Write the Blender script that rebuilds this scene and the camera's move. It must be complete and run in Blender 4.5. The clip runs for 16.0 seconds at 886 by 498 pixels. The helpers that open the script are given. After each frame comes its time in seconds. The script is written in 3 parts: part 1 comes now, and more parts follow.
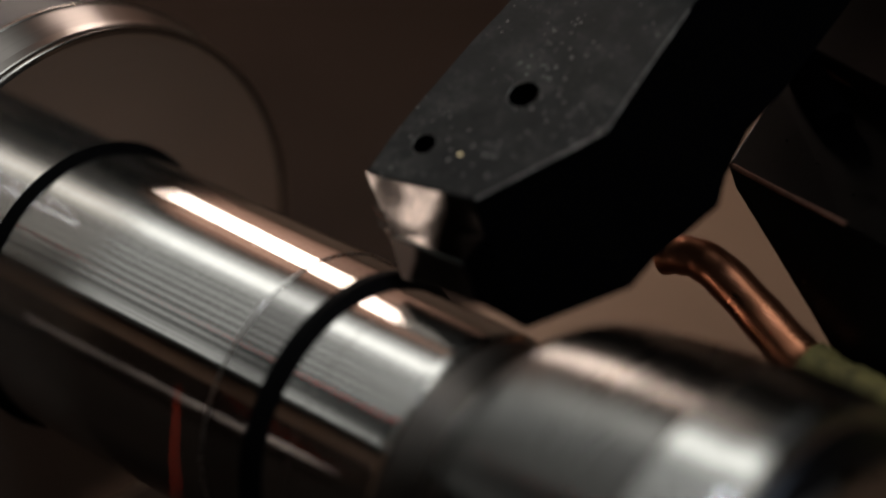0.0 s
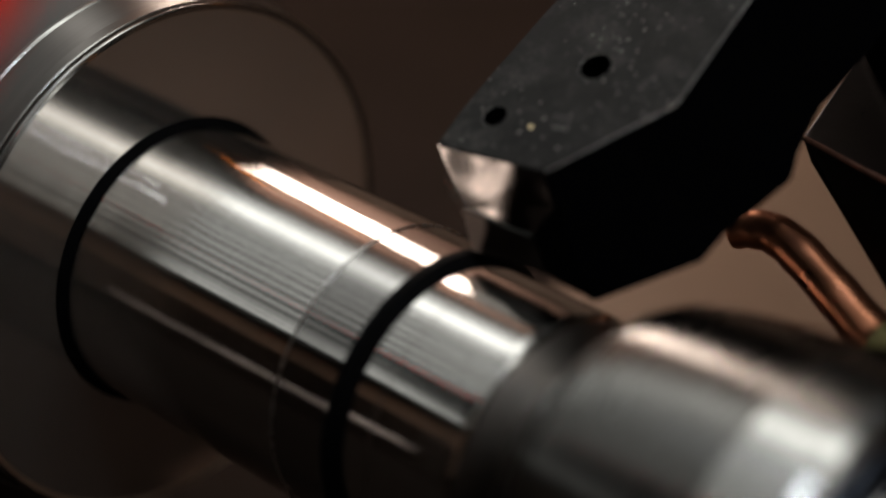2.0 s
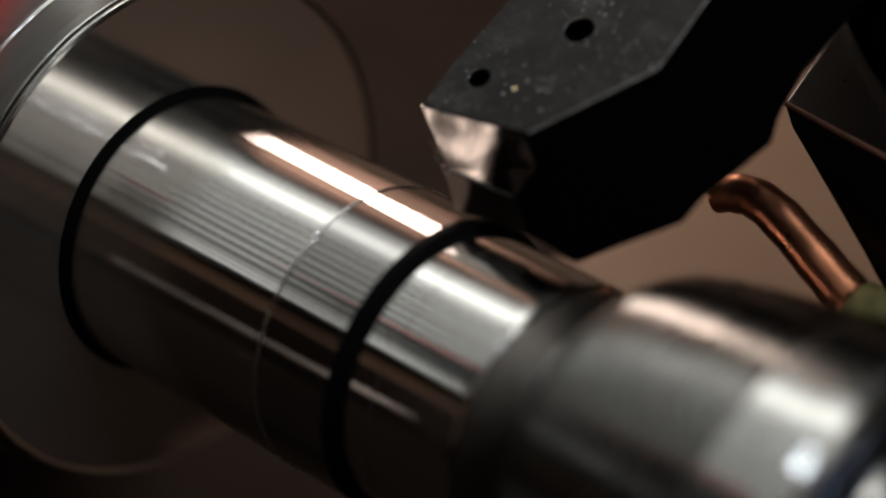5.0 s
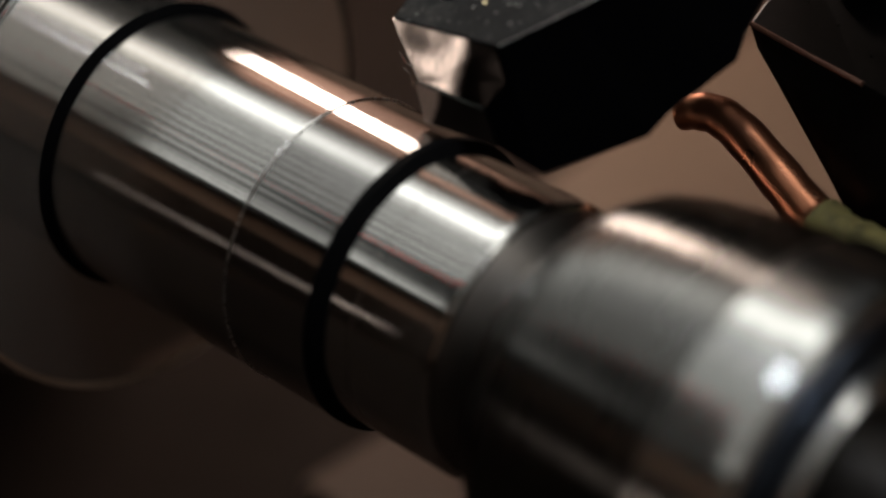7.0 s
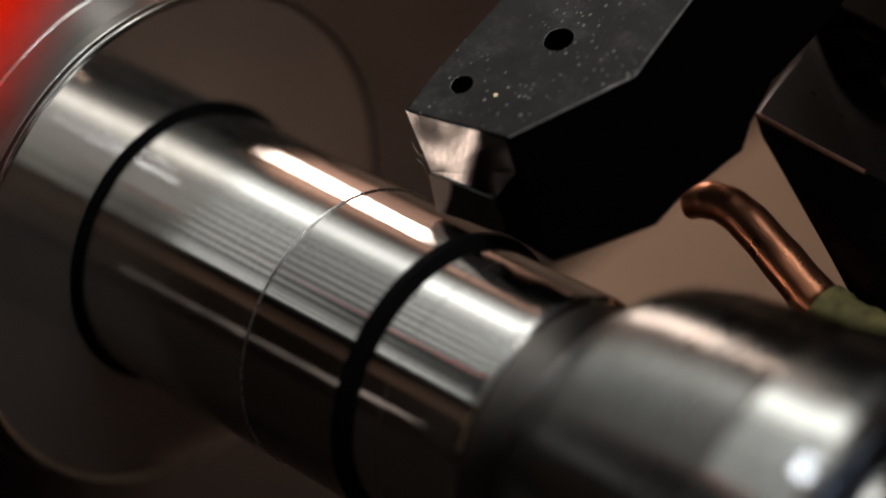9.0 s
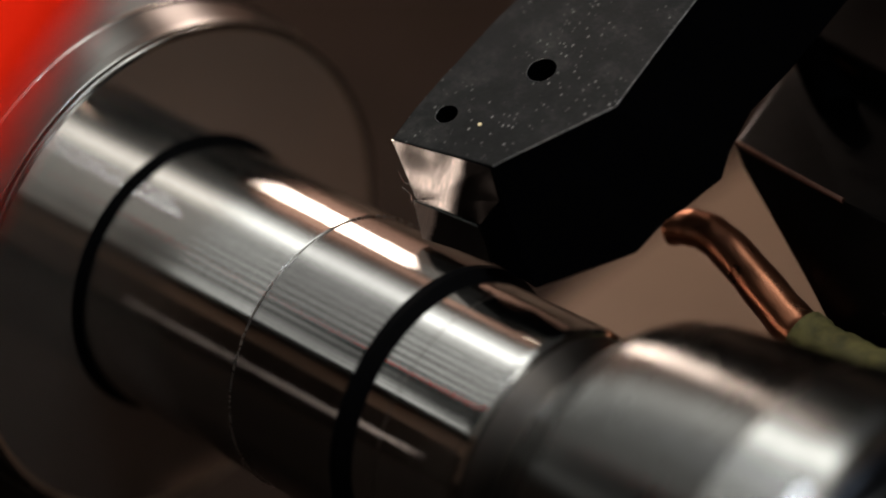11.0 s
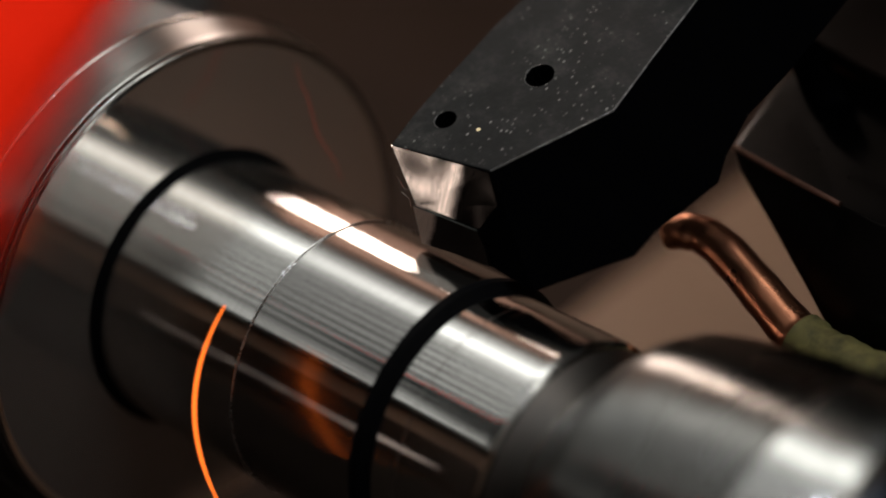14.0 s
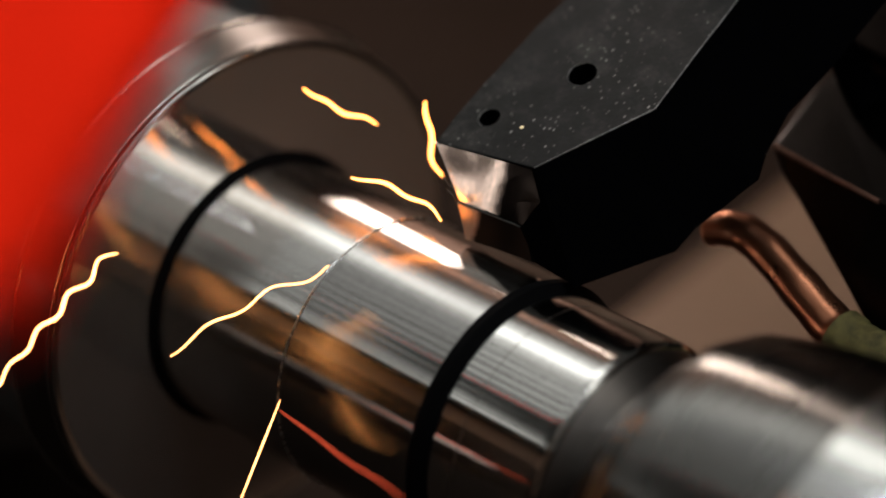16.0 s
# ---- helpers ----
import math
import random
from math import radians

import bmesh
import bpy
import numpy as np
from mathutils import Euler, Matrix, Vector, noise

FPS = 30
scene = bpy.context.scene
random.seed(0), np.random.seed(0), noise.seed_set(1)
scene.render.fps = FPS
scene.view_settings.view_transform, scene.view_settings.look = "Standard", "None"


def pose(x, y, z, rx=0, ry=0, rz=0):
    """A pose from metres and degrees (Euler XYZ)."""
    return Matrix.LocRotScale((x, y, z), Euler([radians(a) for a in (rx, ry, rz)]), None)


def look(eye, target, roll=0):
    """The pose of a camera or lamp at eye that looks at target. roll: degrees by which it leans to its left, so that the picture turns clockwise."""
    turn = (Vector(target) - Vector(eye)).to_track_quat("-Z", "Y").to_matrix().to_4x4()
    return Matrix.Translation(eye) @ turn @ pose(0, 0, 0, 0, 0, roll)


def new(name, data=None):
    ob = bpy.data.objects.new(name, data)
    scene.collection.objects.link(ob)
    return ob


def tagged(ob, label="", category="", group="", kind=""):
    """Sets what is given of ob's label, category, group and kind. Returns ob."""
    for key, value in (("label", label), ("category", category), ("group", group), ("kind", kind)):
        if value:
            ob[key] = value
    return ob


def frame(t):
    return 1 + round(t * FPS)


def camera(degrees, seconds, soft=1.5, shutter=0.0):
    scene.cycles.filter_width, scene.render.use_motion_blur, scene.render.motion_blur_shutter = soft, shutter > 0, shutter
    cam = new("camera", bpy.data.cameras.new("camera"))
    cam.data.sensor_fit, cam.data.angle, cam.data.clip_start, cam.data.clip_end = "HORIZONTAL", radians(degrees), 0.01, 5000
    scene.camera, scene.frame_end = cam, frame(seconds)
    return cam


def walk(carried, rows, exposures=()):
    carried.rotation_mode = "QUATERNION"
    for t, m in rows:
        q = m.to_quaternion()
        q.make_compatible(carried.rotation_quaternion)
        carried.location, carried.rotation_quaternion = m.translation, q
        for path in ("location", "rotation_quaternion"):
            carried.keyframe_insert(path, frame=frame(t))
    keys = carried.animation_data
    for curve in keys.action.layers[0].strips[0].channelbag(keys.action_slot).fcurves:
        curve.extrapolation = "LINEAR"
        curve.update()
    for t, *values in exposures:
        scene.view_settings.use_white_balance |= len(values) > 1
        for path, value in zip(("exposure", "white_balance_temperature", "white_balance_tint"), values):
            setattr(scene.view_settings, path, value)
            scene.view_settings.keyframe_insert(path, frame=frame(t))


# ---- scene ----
AX = 1.1          # height of the spindle axis
FEED = 0.001680   # carriage feed, metres a second, towards the chuck
X0 = -0.00981    # where the cut stands at the start


def eye_pose(x, y, z, yaw, down, roll):
    """Camera pose: yaw to the chuck side, degrees down, roll."""
    a, e = radians(yaw), radians(down)
    way = Vector((-math.cos(e) * math.sin(a), math.cos(e) * math.cos(a), -math.sin(e)))
    at = Vector((x, y, z + AX))
    return look(at, at + way, roll)


PATH = [
    (0, 0.22845, -0.23187, 0.21748, 41.614, 29.027, 0.059),
    (0.5, 0.22850, -0.23096, 0.21728, 42.328, 29.912, -0.335),
    (1, 0.22857, -0.22994, 0.21721, 42.846, 30.111, -0.697),
    (1.5, 0.22865, -0.22931, 0.21729, 44.249, 29.605, -1.221),
    (2, 0.22849, -0.22879, 0.21744, 44.666, 29.779, -1.015),
    (2.5, 0.22854, -0.22825, 0.21733, 44.848, 29.970, -1.252),
    (3, 0.22851, -0.22767, 0.21725, 44.351, 30.078, -0.999),
    (3.5, 0.22846, -0.22736, 0.21722, 44.242, 30.280, -0.695),
    (4, 0.22852, -0.22726, 0.21730, 44.421, 30.035, -0.727),
    (6.5, 0.22909, -0.23810, 0.21320, 43.800, 31.427, 0.839),
    (7, 0.22892, -0.23836, 0.21331, 43.020, 31.845, 1.237),
    (7.5, 0.22935, -0.24034, 0.21401, 42.742, 31.789, 1.252),
    (8, 0.23007, -0.24301, 0.21515, 43.359, 31.506, 1.172),
    (8.5, 0.23046, -0.24323, 0.21544, 43.588, 29.594, 0.651),
    (11, 0.23292, -0.24580, 0.22166, 43.459, 28.781, 0.815),
    (11.5, 0.23259, -0.24510, 0.22132, 43.118, 28.661, 0.862),
    (12, 0.23241, -0.24484, 0.22121, 43.613, 28.593, 0.610),
    (12.5, 0.23229, -0.24477, 0.22099, 43.668, 28.697, 0.621),
    (13, 0.23259, -0.24515, 0.22100, 43.742, 28.749, 0.669),
    (13.5, 0.23217, -0.24583, 0.22124, 43.946, 28.441, 0.641),
    (14, 0.23182, -0.24672, 0.22125, 43.797, 28.373, 0.452),
    (14.5, 0.23168, -0.24865, 0.22149, 44.332, 28.610, 0.235),
    (15, 0.23188, -0.25064, 0.22173, 44.705, 28.671, 0.030),
    (15.5, 0.23192, -0.25187, 0.22181, 44.806, 28.289, 0.040),
    (16, 0.23179, -0.25260, 0.22180, 44.911, 28.126, 0.069),
]
EXPOSED = [(0.0, -0.36), (1.0, -0.22), (4.2, -0.16), (6.3, 0.08), (8.7, 0.08), (10.8, -0.06), (16.0, -0.02)]
cam = camera(24.321, 16.0, soft=1.9)
cam.data.dof.use_dof = True
cam.data.dof.focus_distance = 0.402
cam.data.dof.aperture_fstop = 4.3
walk(cam, [(r[0], eye_pose(*r[1:])) for r in PATH], exposures=EXPOSED)

# ---- light ----
world = bpy.data.worlds.new("world")
scene.world = world
world.use_nodes = True
world.node_tree.nodes["Background"].inputs[0].default_value = (0.9, 0.75, 0.6, 1)
world.node_tree.nodes["Background"].inputs[1].default_value = 0.0


# ---- materials ----
def shader(name, base, rough, metal=0.0, **more):
    m = bpy.data.materials.new(name)
    m.use_nodes = True
    b = m.node_tree.nodes["Principled BSDF"]
    b.inputs["Base Color"].default_value = (*base, 1)
    b.inputs["Roughness"].default_value = rough
    b.inputs["Metallic"].default_value = metal
    for k, v in more.items():
        b.inputs[k.replace("_", " ")].default_value = v
    return m, m.node_tree.nodes, m.node_tree.links, b


def node(nodes, kind, **values):
    n = nodes.new(kind)
    for k, v in values.items():
        n.inputs[k.replace("_", " ")].default_value = v
    return n


def coords(nodes, links, scale=(1, 1, 1)):
    c = nodes.new("ShaderNodeTexCoord")
    m = nodes.new("ShaderNodeMapping")
    m.inputs["Scale"].default_value = scale
    links.new(c.outputs["Object"], m.inputs["Vector"])
    return m.outputs[0]


def ramp(nodes, links, source, stops):
    r = nodes.new("ShaderNodeValToRGB")
    while len(r.color_ramp.elements) < len(stops):
        r.color_ramp.elements.new(0.5)
    for e, (p, c) in zip(r.color_ramp.elements, stops):
        e.position, e.color = p, (*c, 1) if not isinstance(c, float) else (c, c, c, 1)
    links.new(source, r.inputs[0])
    return r.outputs[0]


def noise_of(nodes, links, vector, scale, detail=4.0, rough=0.6):
    n = node(nodes, "ShaderNodeTexNoise", Scale=scale, Detail=detail, Roughness=rough)
    links.new(vector, n.inputs["Vector"])
    return n.outputs["Fac"]


def bump(nodes, links, bsdf, height, strength, distance):
    b = node(nodes, "ShaderNodeBump", Strength=strength, Distance=distance)
    links.new(height, b.inputs["Height"])
    links.new(b.outputs[0], bsdf.inputs["Normal"])


def turned(name, base, rough, aniso=0.75, rings=1500.0, depth=0.000004):
    """Steel off the lathe: fine rings round the axis, smeared highlights."""
    m, n, l, b = shader(name, base, rough, 1.0, Anisotropic=aniso, Anisotropic_Rotation=0.25)
    t = n.new("ShaderNodeTangent")
    t.direction_type, t.axis = "RADIAL", "X"
    l.new(t.outputs[0], b.inputs["Tangent"])
    v = coords(n, l, (rings, 3.0, 3.0))
    fine = noise_of(n, l, v, 1.0, 3.0)
    bump(n, l, b, fine, 0.35, depth)
    broad = noise_of(n, l, coords(n, l, (60, 12, 12)), 1.0, 3.0)
    l.new(ramp(n, l, broad, [(0.3, rough * 0.85), (0.7, rough * 1.2)]), b.inputs["Roughness"])
    k = tuple(c * 0.88 for c in base)
    l.new(ramp(n, l, fine, [(0.3, k), (0.7, base)]), b.inputs["Base Color"])
    return m


STEEL = turned("turned_steel", (0.66, 0.65, 0.63), 0.145, 1.0, depth=0.0000015)
FRESH = turned("freshly_cut_steel", (0.42, 0.412, 0.4), 0.15, 1.0, rings=1700.0, depth=0.0000015)
CHUCK = turned("chuck_steel", (0.80, 0.75, 0.71), 0.045, 0.9, depth=0.0000008)
CHUCK.node_tree.nodes["Principled BSDF"].inputs["Metallic"].default_value = 0.94
SLEEVE = turned("satin_steel", (0.58, 0.58, 0.56), 0.22, 0.8)
RIM = turned("rim_steel", (0.15, 0.138, 0.13), 0.33, 0.7)
GROOVE = turned("dull_groove_steel", (0.20, 0.18, 0.165), 0.4, 0.4)
# near black without sheen: dark reflection and contact shadow painted on two rings
RINGSHADE = shader("dark_ring_shade", (0.0025, 0.0025, 0.003), 0.6, 0.0, Specular_IOR_Level=0.03)[0]


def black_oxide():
    m, n, l, b = shader("black_oxide", (0.02, 0.021, 0.023), 0.5, 0.0, Specular_IOR_Level=0.14)
    v = coords(n, l)
    grain = noise_of(n, l, v, 900.0, 5.0)
    smear = noise_of(n, l, v, 110.0, 6.0, 0.72)
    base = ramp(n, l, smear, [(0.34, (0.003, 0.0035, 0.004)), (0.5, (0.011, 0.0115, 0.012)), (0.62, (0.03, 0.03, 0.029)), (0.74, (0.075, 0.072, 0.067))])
    # specks of metal dust, gathered in patches
    dots = node(n, "ShaderNodeTexVoronoi", Scale=850.0, Randomness=1.0)
    l.new(coords(n, l, (1.0, 0.55, 0.55)), dots.inputs["Vector"])
    speck = ramp(n, l, dots.outputs["Distance"], [(0.08, 1.0), (0.26, 0.0)])
    patch = ramp(n, l, noise_of(n, l, v, 75.0, 6.0, 0.75), [(0.48, 0.0), (0.64, 1.0)])
    both = n.new("ShaderNodeMath")
    both.operation = "MULTIPLY"
    l.new(speck, both.inputs[0])
    l.new(patch, both.inputs[1])
    mix = n.new("ShaderNodeMixRGB")
    l.new(both.outputs[0], mix.inputs[0])
    l.new(base, mix.inputs[1])
    mix.inputs[2].default_value = (0.42, 0.42, 0.40, 1)
    l.new(mix.outputs[0], b.inputs["Base Color"])
    l.new(ramp(n, l, smear, [(0.3, 0.45), (0.7, 0.62)]), b.inputs["Roughness"])
    bump(n, l, b, grain, 0.3, 0.0002)
    return m


BLACK = black_oxide()
# darker copy of the black oxide: unlit sides put into the colour
BLACKSIDE = shader("shaded_black_oxide", (0.0012, 0.0012, 0.0015), 0.6, 0.0, Specular_IOR_Level=0.0)[0]


def hand_ground(name, base, edge, soft, rough):
    """Steel ground by hand: gently wavy, finely scratched; past a ragged edge along x the reflection's dark half is
    painted.
    """
    m, n, l, b = shader(name, base, rough, 1.0)
    v = coords(n, l)
    wave = noise_of(n, l, v, 85.0, 0.0)
    fine = noise_of(n, l, coords(n, l, (2600, 300, 300)), 1.0, 3.0)
    bare = ramp(n, l, fine, [(0.3, tuple(c * 0.8 for c in base)), (0.7, base)])
    split = n.new("ShaderNodeSeparateXYZ")
    l.new(v, split.inputs[0])
    ragged = node(n, "ShaderNodeMath")
    ragged.operation = "MULTIPLY_ADD"
    ragged.inputs[1].default_value = 0.0022
    l.new(noise_of(n, l, v, 420.0, 4.0), ragged.inputs[0])
    l.new(split.outputs[0], ragged.inputs[2])
    span = n.new("ShaderNodeMapRange")
    span.interpolation_type = "SMOOTHSTEP"
    span.inputs["From Min"].default_value, span.inputs["From Max"].default_value = edge, edge + soft
    l.new(ragged.outputs[0], span.inputs["Value"])
    # end of the lamp's reflection, put into the colour as near black
    mix = n.new("ShaderNodeMixRGB")
    l.new(span.outputs[0], mix.inputs[0])
    l.new(bare, mix.inputs[1])
    mix.inputs[2].default_value = (0.016, 0.014, 0.013, 1)
    l.new(mix.outputs[0], b.inputs["Base Color"])
    l.new(ramp(n, l, fine, [(0.3, rough * 1.2), (0.7, rough * 0.85)]), b.inputs["Roughness"])
    first = node(n, "ShaderNodeBump", Strength=1.0, Distance=0.0009)
    l.new(wave, first.inputs["Height"])
    second = node(n, "ShaderNodeBump", Strength=0.2, Distance=0.00005)
    l.new(fine, second.inputs["Height"])
    l.new(first.outputs[0], second.inputs["Normal"])
    l.new(second.outputs[0], b.inputs["Normal"])
    return m


def plain_metal(name, base, rough, scale=400.0, wear=0.75):
    m, n, l, b = shader(name, base, rough, 1.0)
    v = coords(n, l)
    f = noise_of(n, l, v, scale, 5.0)
    l.new(ramp(n, l, f, [(0.3, tuple(c * wear for c in base)), (0.7, base)]), b.inputs["Base Color"])
    l.new(ramp(n, l, f, [(0.3, rough * 1.25), (0.7, rough * 0.8)]), b.inputs["Roughness"])
    bump(n, l, b, f, 0.15, 0.0001)
    return m


GROUND = hand_ground("ground_steel", (0.96, 0.88, 0.82), 0.0108, 0.0026, 0.13)
BURR = plain_metal("burr_steel", (0.98, 0.97, 0.95), 0.27, 500.0, 0.6)
# the insert has the same painted dark half
CARBIDE = hand_ground("carbide", (0.62, 0.50, 0.44), 0.0078, 0.002, 0.33)
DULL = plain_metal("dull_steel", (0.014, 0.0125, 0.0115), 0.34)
COPPER = plain_metal("copper", (0.44, 0.18, 0.10), 0.31, 140.0, 0.8)
WORN = plain_metal("worn_edge_metal", (0.20, 0.20, 0.20), 0.4, 600.0, 0.4)
EDGE = plain_metal("grey_edge_metal", (0.10, 0.105, 0.10), 0.45, 600.0, 0.6)
PINK = plain_metal("lit_edge_pink", (0.30, 0.17, 0.13), 0.42)
BRASS = plain_metal("brass", (0.80, 0.66, 0.40), 0.3)


def paint(name, base, rough, dirt=0.7, scale=18.0, gloss=0.3):
    m, n, l, b = shader(name, base, rough, Specular_IOR_Level=gloss)
    v = coords(n, l)
    f = noise_of(n, l, v, scale, 6.0)
    l.new(ramp(n, l, f, [(0.3, tuple(c * dirt for c in base)), (0.7, base)]), b.inputs["Base Color"])
    g = noise_of(n, l, v, scale * 30, 3.0)
    bump(n, l, b, g, 0.12, 0.0004)
    return m


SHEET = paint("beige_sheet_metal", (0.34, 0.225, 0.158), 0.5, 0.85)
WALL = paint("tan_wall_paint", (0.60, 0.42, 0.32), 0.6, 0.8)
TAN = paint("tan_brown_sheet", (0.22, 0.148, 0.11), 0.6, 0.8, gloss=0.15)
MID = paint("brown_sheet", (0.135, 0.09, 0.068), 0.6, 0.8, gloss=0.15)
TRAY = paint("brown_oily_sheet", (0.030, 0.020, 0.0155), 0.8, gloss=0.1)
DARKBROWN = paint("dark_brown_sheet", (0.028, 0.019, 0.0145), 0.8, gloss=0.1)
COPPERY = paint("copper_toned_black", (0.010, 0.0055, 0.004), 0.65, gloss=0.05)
GLINT = plain_metal("copper_glint", (0.30, 0.12, 0.08), 0.5)
BLUED = turned("blued_steel", (0.05, 0.06, 0.08), 0.3, 0.5)
NOSE = turned("grey_turned_steel", (0.175, 0.172, 0.164), 0.27, 0.9)
DARKSHEET = paint("dark_sheet_metal", (0.05, 0.045, 0.04), 0.5)
RED = paint("red_enamel", (0.94, 0.022, 0.006), 0.7, 0.9, gloss=0.0)
TAPE = paint("olive_tape", (0.16, 0.137, 0.046), 0.75, 0.3, 260.0)
CAST = paint("cast_iron_grey", (0.10, 0.10, 0.10), 0.55)


def glow(name, colour, strength):
    m = bpy.data.materials.new(name)
    m.use_nodes = True
    n = m.node_tree.nodes
    n.clear()
    e, o = n.new("ShaderNodeEmission"), n.new("ShaderNodeOutputMaterial")
    e.inputs[0].default_value, e.inputs[1].default_value = (*colour, 1), strength
    m.node_tree.links.new(e.outputs[0], o.inputs[0])
    return m


# rows of the overhead lamp, from the back to the front
ROWS = (0.55, 0.8, 1.1, 2.3, 2.6, 2.3, 1.2, 0.9, 0.75, 0.36, 0.74, 0.3, 0.66, 0.26, 0.62, 0.22, 0.56, 0.2, 0.54, 0.2, 0.52, 0.22, 0.5, 0.2, 0.4, 0.62, 0.66)
LEDS = [glow("led_diffuser", (0.99, 0.99, 0.94), s) for s in ROWS]
SPOT = glow("spot_lens", (0.86, 0.93, 1.0), 48.0)
# two emitting ambers that stand in for wall lit by the rear lamp
AMBER = glow("amber_wall_glow", (1.0, 0.55, 0.39), 0.6)
AMBER_HOT = glow("bright_amber_wall_glow", (1.0, 0.58, 0.42), 0.95)
EMBER = glow("dull_red_glow", (1.0, 0.12, 0.05), 1.1)
FAINT = glow("faint_red_glow", (1.0, 0.10, 0.05), 0.22)
PALEYELLOW = glow("yellow_hot_glow", (1.0, 0.40, 0.12), 10.0)
# dim glow for a chip's reflection built as a sliver
PEACH = glow("reflected_chip_glow", (1.0, 0.36, 0.16), 0.45)
PALE = glow("pale_hot_glow", (1.0, 0.60, 0.48), 5.0)
ORANGE = glow("orange_glow", (1.0, 0.17, 0.02), 2.4)
HOT = glow("hot_glow", (1.0, 0.30, 0.06), 13.0)
WHITE = glow("white_hot_glow", (1.0, 0.40, 0.16), 5.0)
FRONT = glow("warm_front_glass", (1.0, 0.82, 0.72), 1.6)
WARM = glow("warm_lamp_glass", (1.0, 0.80, 0.68), 26.0)


# ---- builders ----
def thing(name, label, category, at=(0, 0, AX), kind="", group=""):
    ob = new(name)
    ob.empty_display_size = 0.01
    ob.location = at
    return tagged(ob, label, category, group, kind)


def part(name, bm, material, parent, label="", smooth=False):
    me = bpy.data.meshes.new(name)
    bmesh.ops.recalc_face_normals(bm, faces=bm.faces[:])
    bm.to_mesh(me)
    bm.free()
    me.materials.append(material)
    if smooth:
        me.shade_smooth()
        me.set_sharp_from_angle(angle=radians(28))
    ob = new(name, me)
    ob.parent = parent
    return tagged(ob, label)


def lathe(profile, steps=160):
    """Solid of revolution round the X axis; profile of (x, r) in mm."""
    bm = bmesh.new()
    rings = []
    # short rims next to every edge keep long faces straight in their shading
    full = [profile[0]]
    for (x0, r0), (x1, r1) in zip(profile, profile[1:]):
        d = math.hypot(x1 - x0, r1 - r0)
        if d > 1.5 and min(r0, r1) > 0:
            full += [(x0 + (x1 - x0) * k, r0 + (r1 - r0) * k) for k in (0.12 / d, 0.3 / d, 1 - 0.3 / d, 1 - 0.12 / d)]
        full.append((x1, r1))
    for x, r in full:
        if r <= 0:
            rings.append([bm.verts.new((x / 1000, 0, 0))])
        else:
            rings.append([bm.verts.new((x / 1000, r / 1000 * math.cos(2 * math.pi * i / steps), r / 1000 * math.sin(2 * math.pi * i / steps))) for i in range(steps)])
    for a, b in zip(rings, rings[1:]):
        for i in range(steps):
            j = (i + 1) % steps
            if len(a) == 1:
                bm.faces.new((a[0], b[i], b[j]))
            elif len(b) == 1:
                bm.faces.new((a[i], a[j], b[0]))
            else:
                bm.faces.new((a[i], a[j], b[j], b[i]))
    return bm


TILT = radians(27)
TW, TN = Vector((0, math.cos(TILT), math.sin(TILT))), Vector((0, -math.sin(TILT), math.cos(TILT)))
TOP = 35.78


def tp(x, w, h):
    """A point of the tool in mm: x along the spindle, w outwards from the axis, h above the clamp's top."""
    return (Vector((x, 0, 0)) + TW * w + TN * (TOP + h)) / 1000


def prism(top, bottom, bevel=0.0):
    """A solid between two outlines of as many points."""
    bm = bmesh.new()
    a, b = [bm.verts.new(p) for p in top], [bm.verts.new(p) for p in bottom]
    bm.faces.new(a)
    bm.faces.new(b[::-1])
    for i in range(len(a)):
        j = (i + 1) % len(a)
        bm.faces.new((a[i], b[i], b[j], a[j]))
    if bevel:
        bmesh.ops.bevel(bm, geom=bm.edges[:], offset=bevel / 1000, segments=2, profile=0.6, affect="EDGES")
    return bm


def box(x0, x1, y0, y1, z0, z1, bevel=0.0):
    """A box in metres, bevel in mm."""
    return prism([(x0, y0, z1), (x1, y0, z1), (x1, y1, z1), (x0, y1, z1)], [(x0, y0, z0), (x1, y0, z0), (x1, y1, z0), (x0, y1, z0)], bevel)


def spline(points, steps=8):
    pts = [Vector(p) for p in points]
    out = []
    for i in range(len(pts) - 1):
        p0, p1, p2, p3 = pts[max(i - 1, 0)], pts[i], pts[i + 1], pts[min(i + 2, len(pts) - 1)]
        for k in range(steps):
            t = k / steps
            out.append(0.5 * (2 * p1 + (p2 - p0) * t + (2 * p0 - 5 * p1 + 4 * p2 - p3) * t * t + (3 * p1 - p0 - 3 * p2 + p3) * t ** 3))
    return out + [pts[-1]]


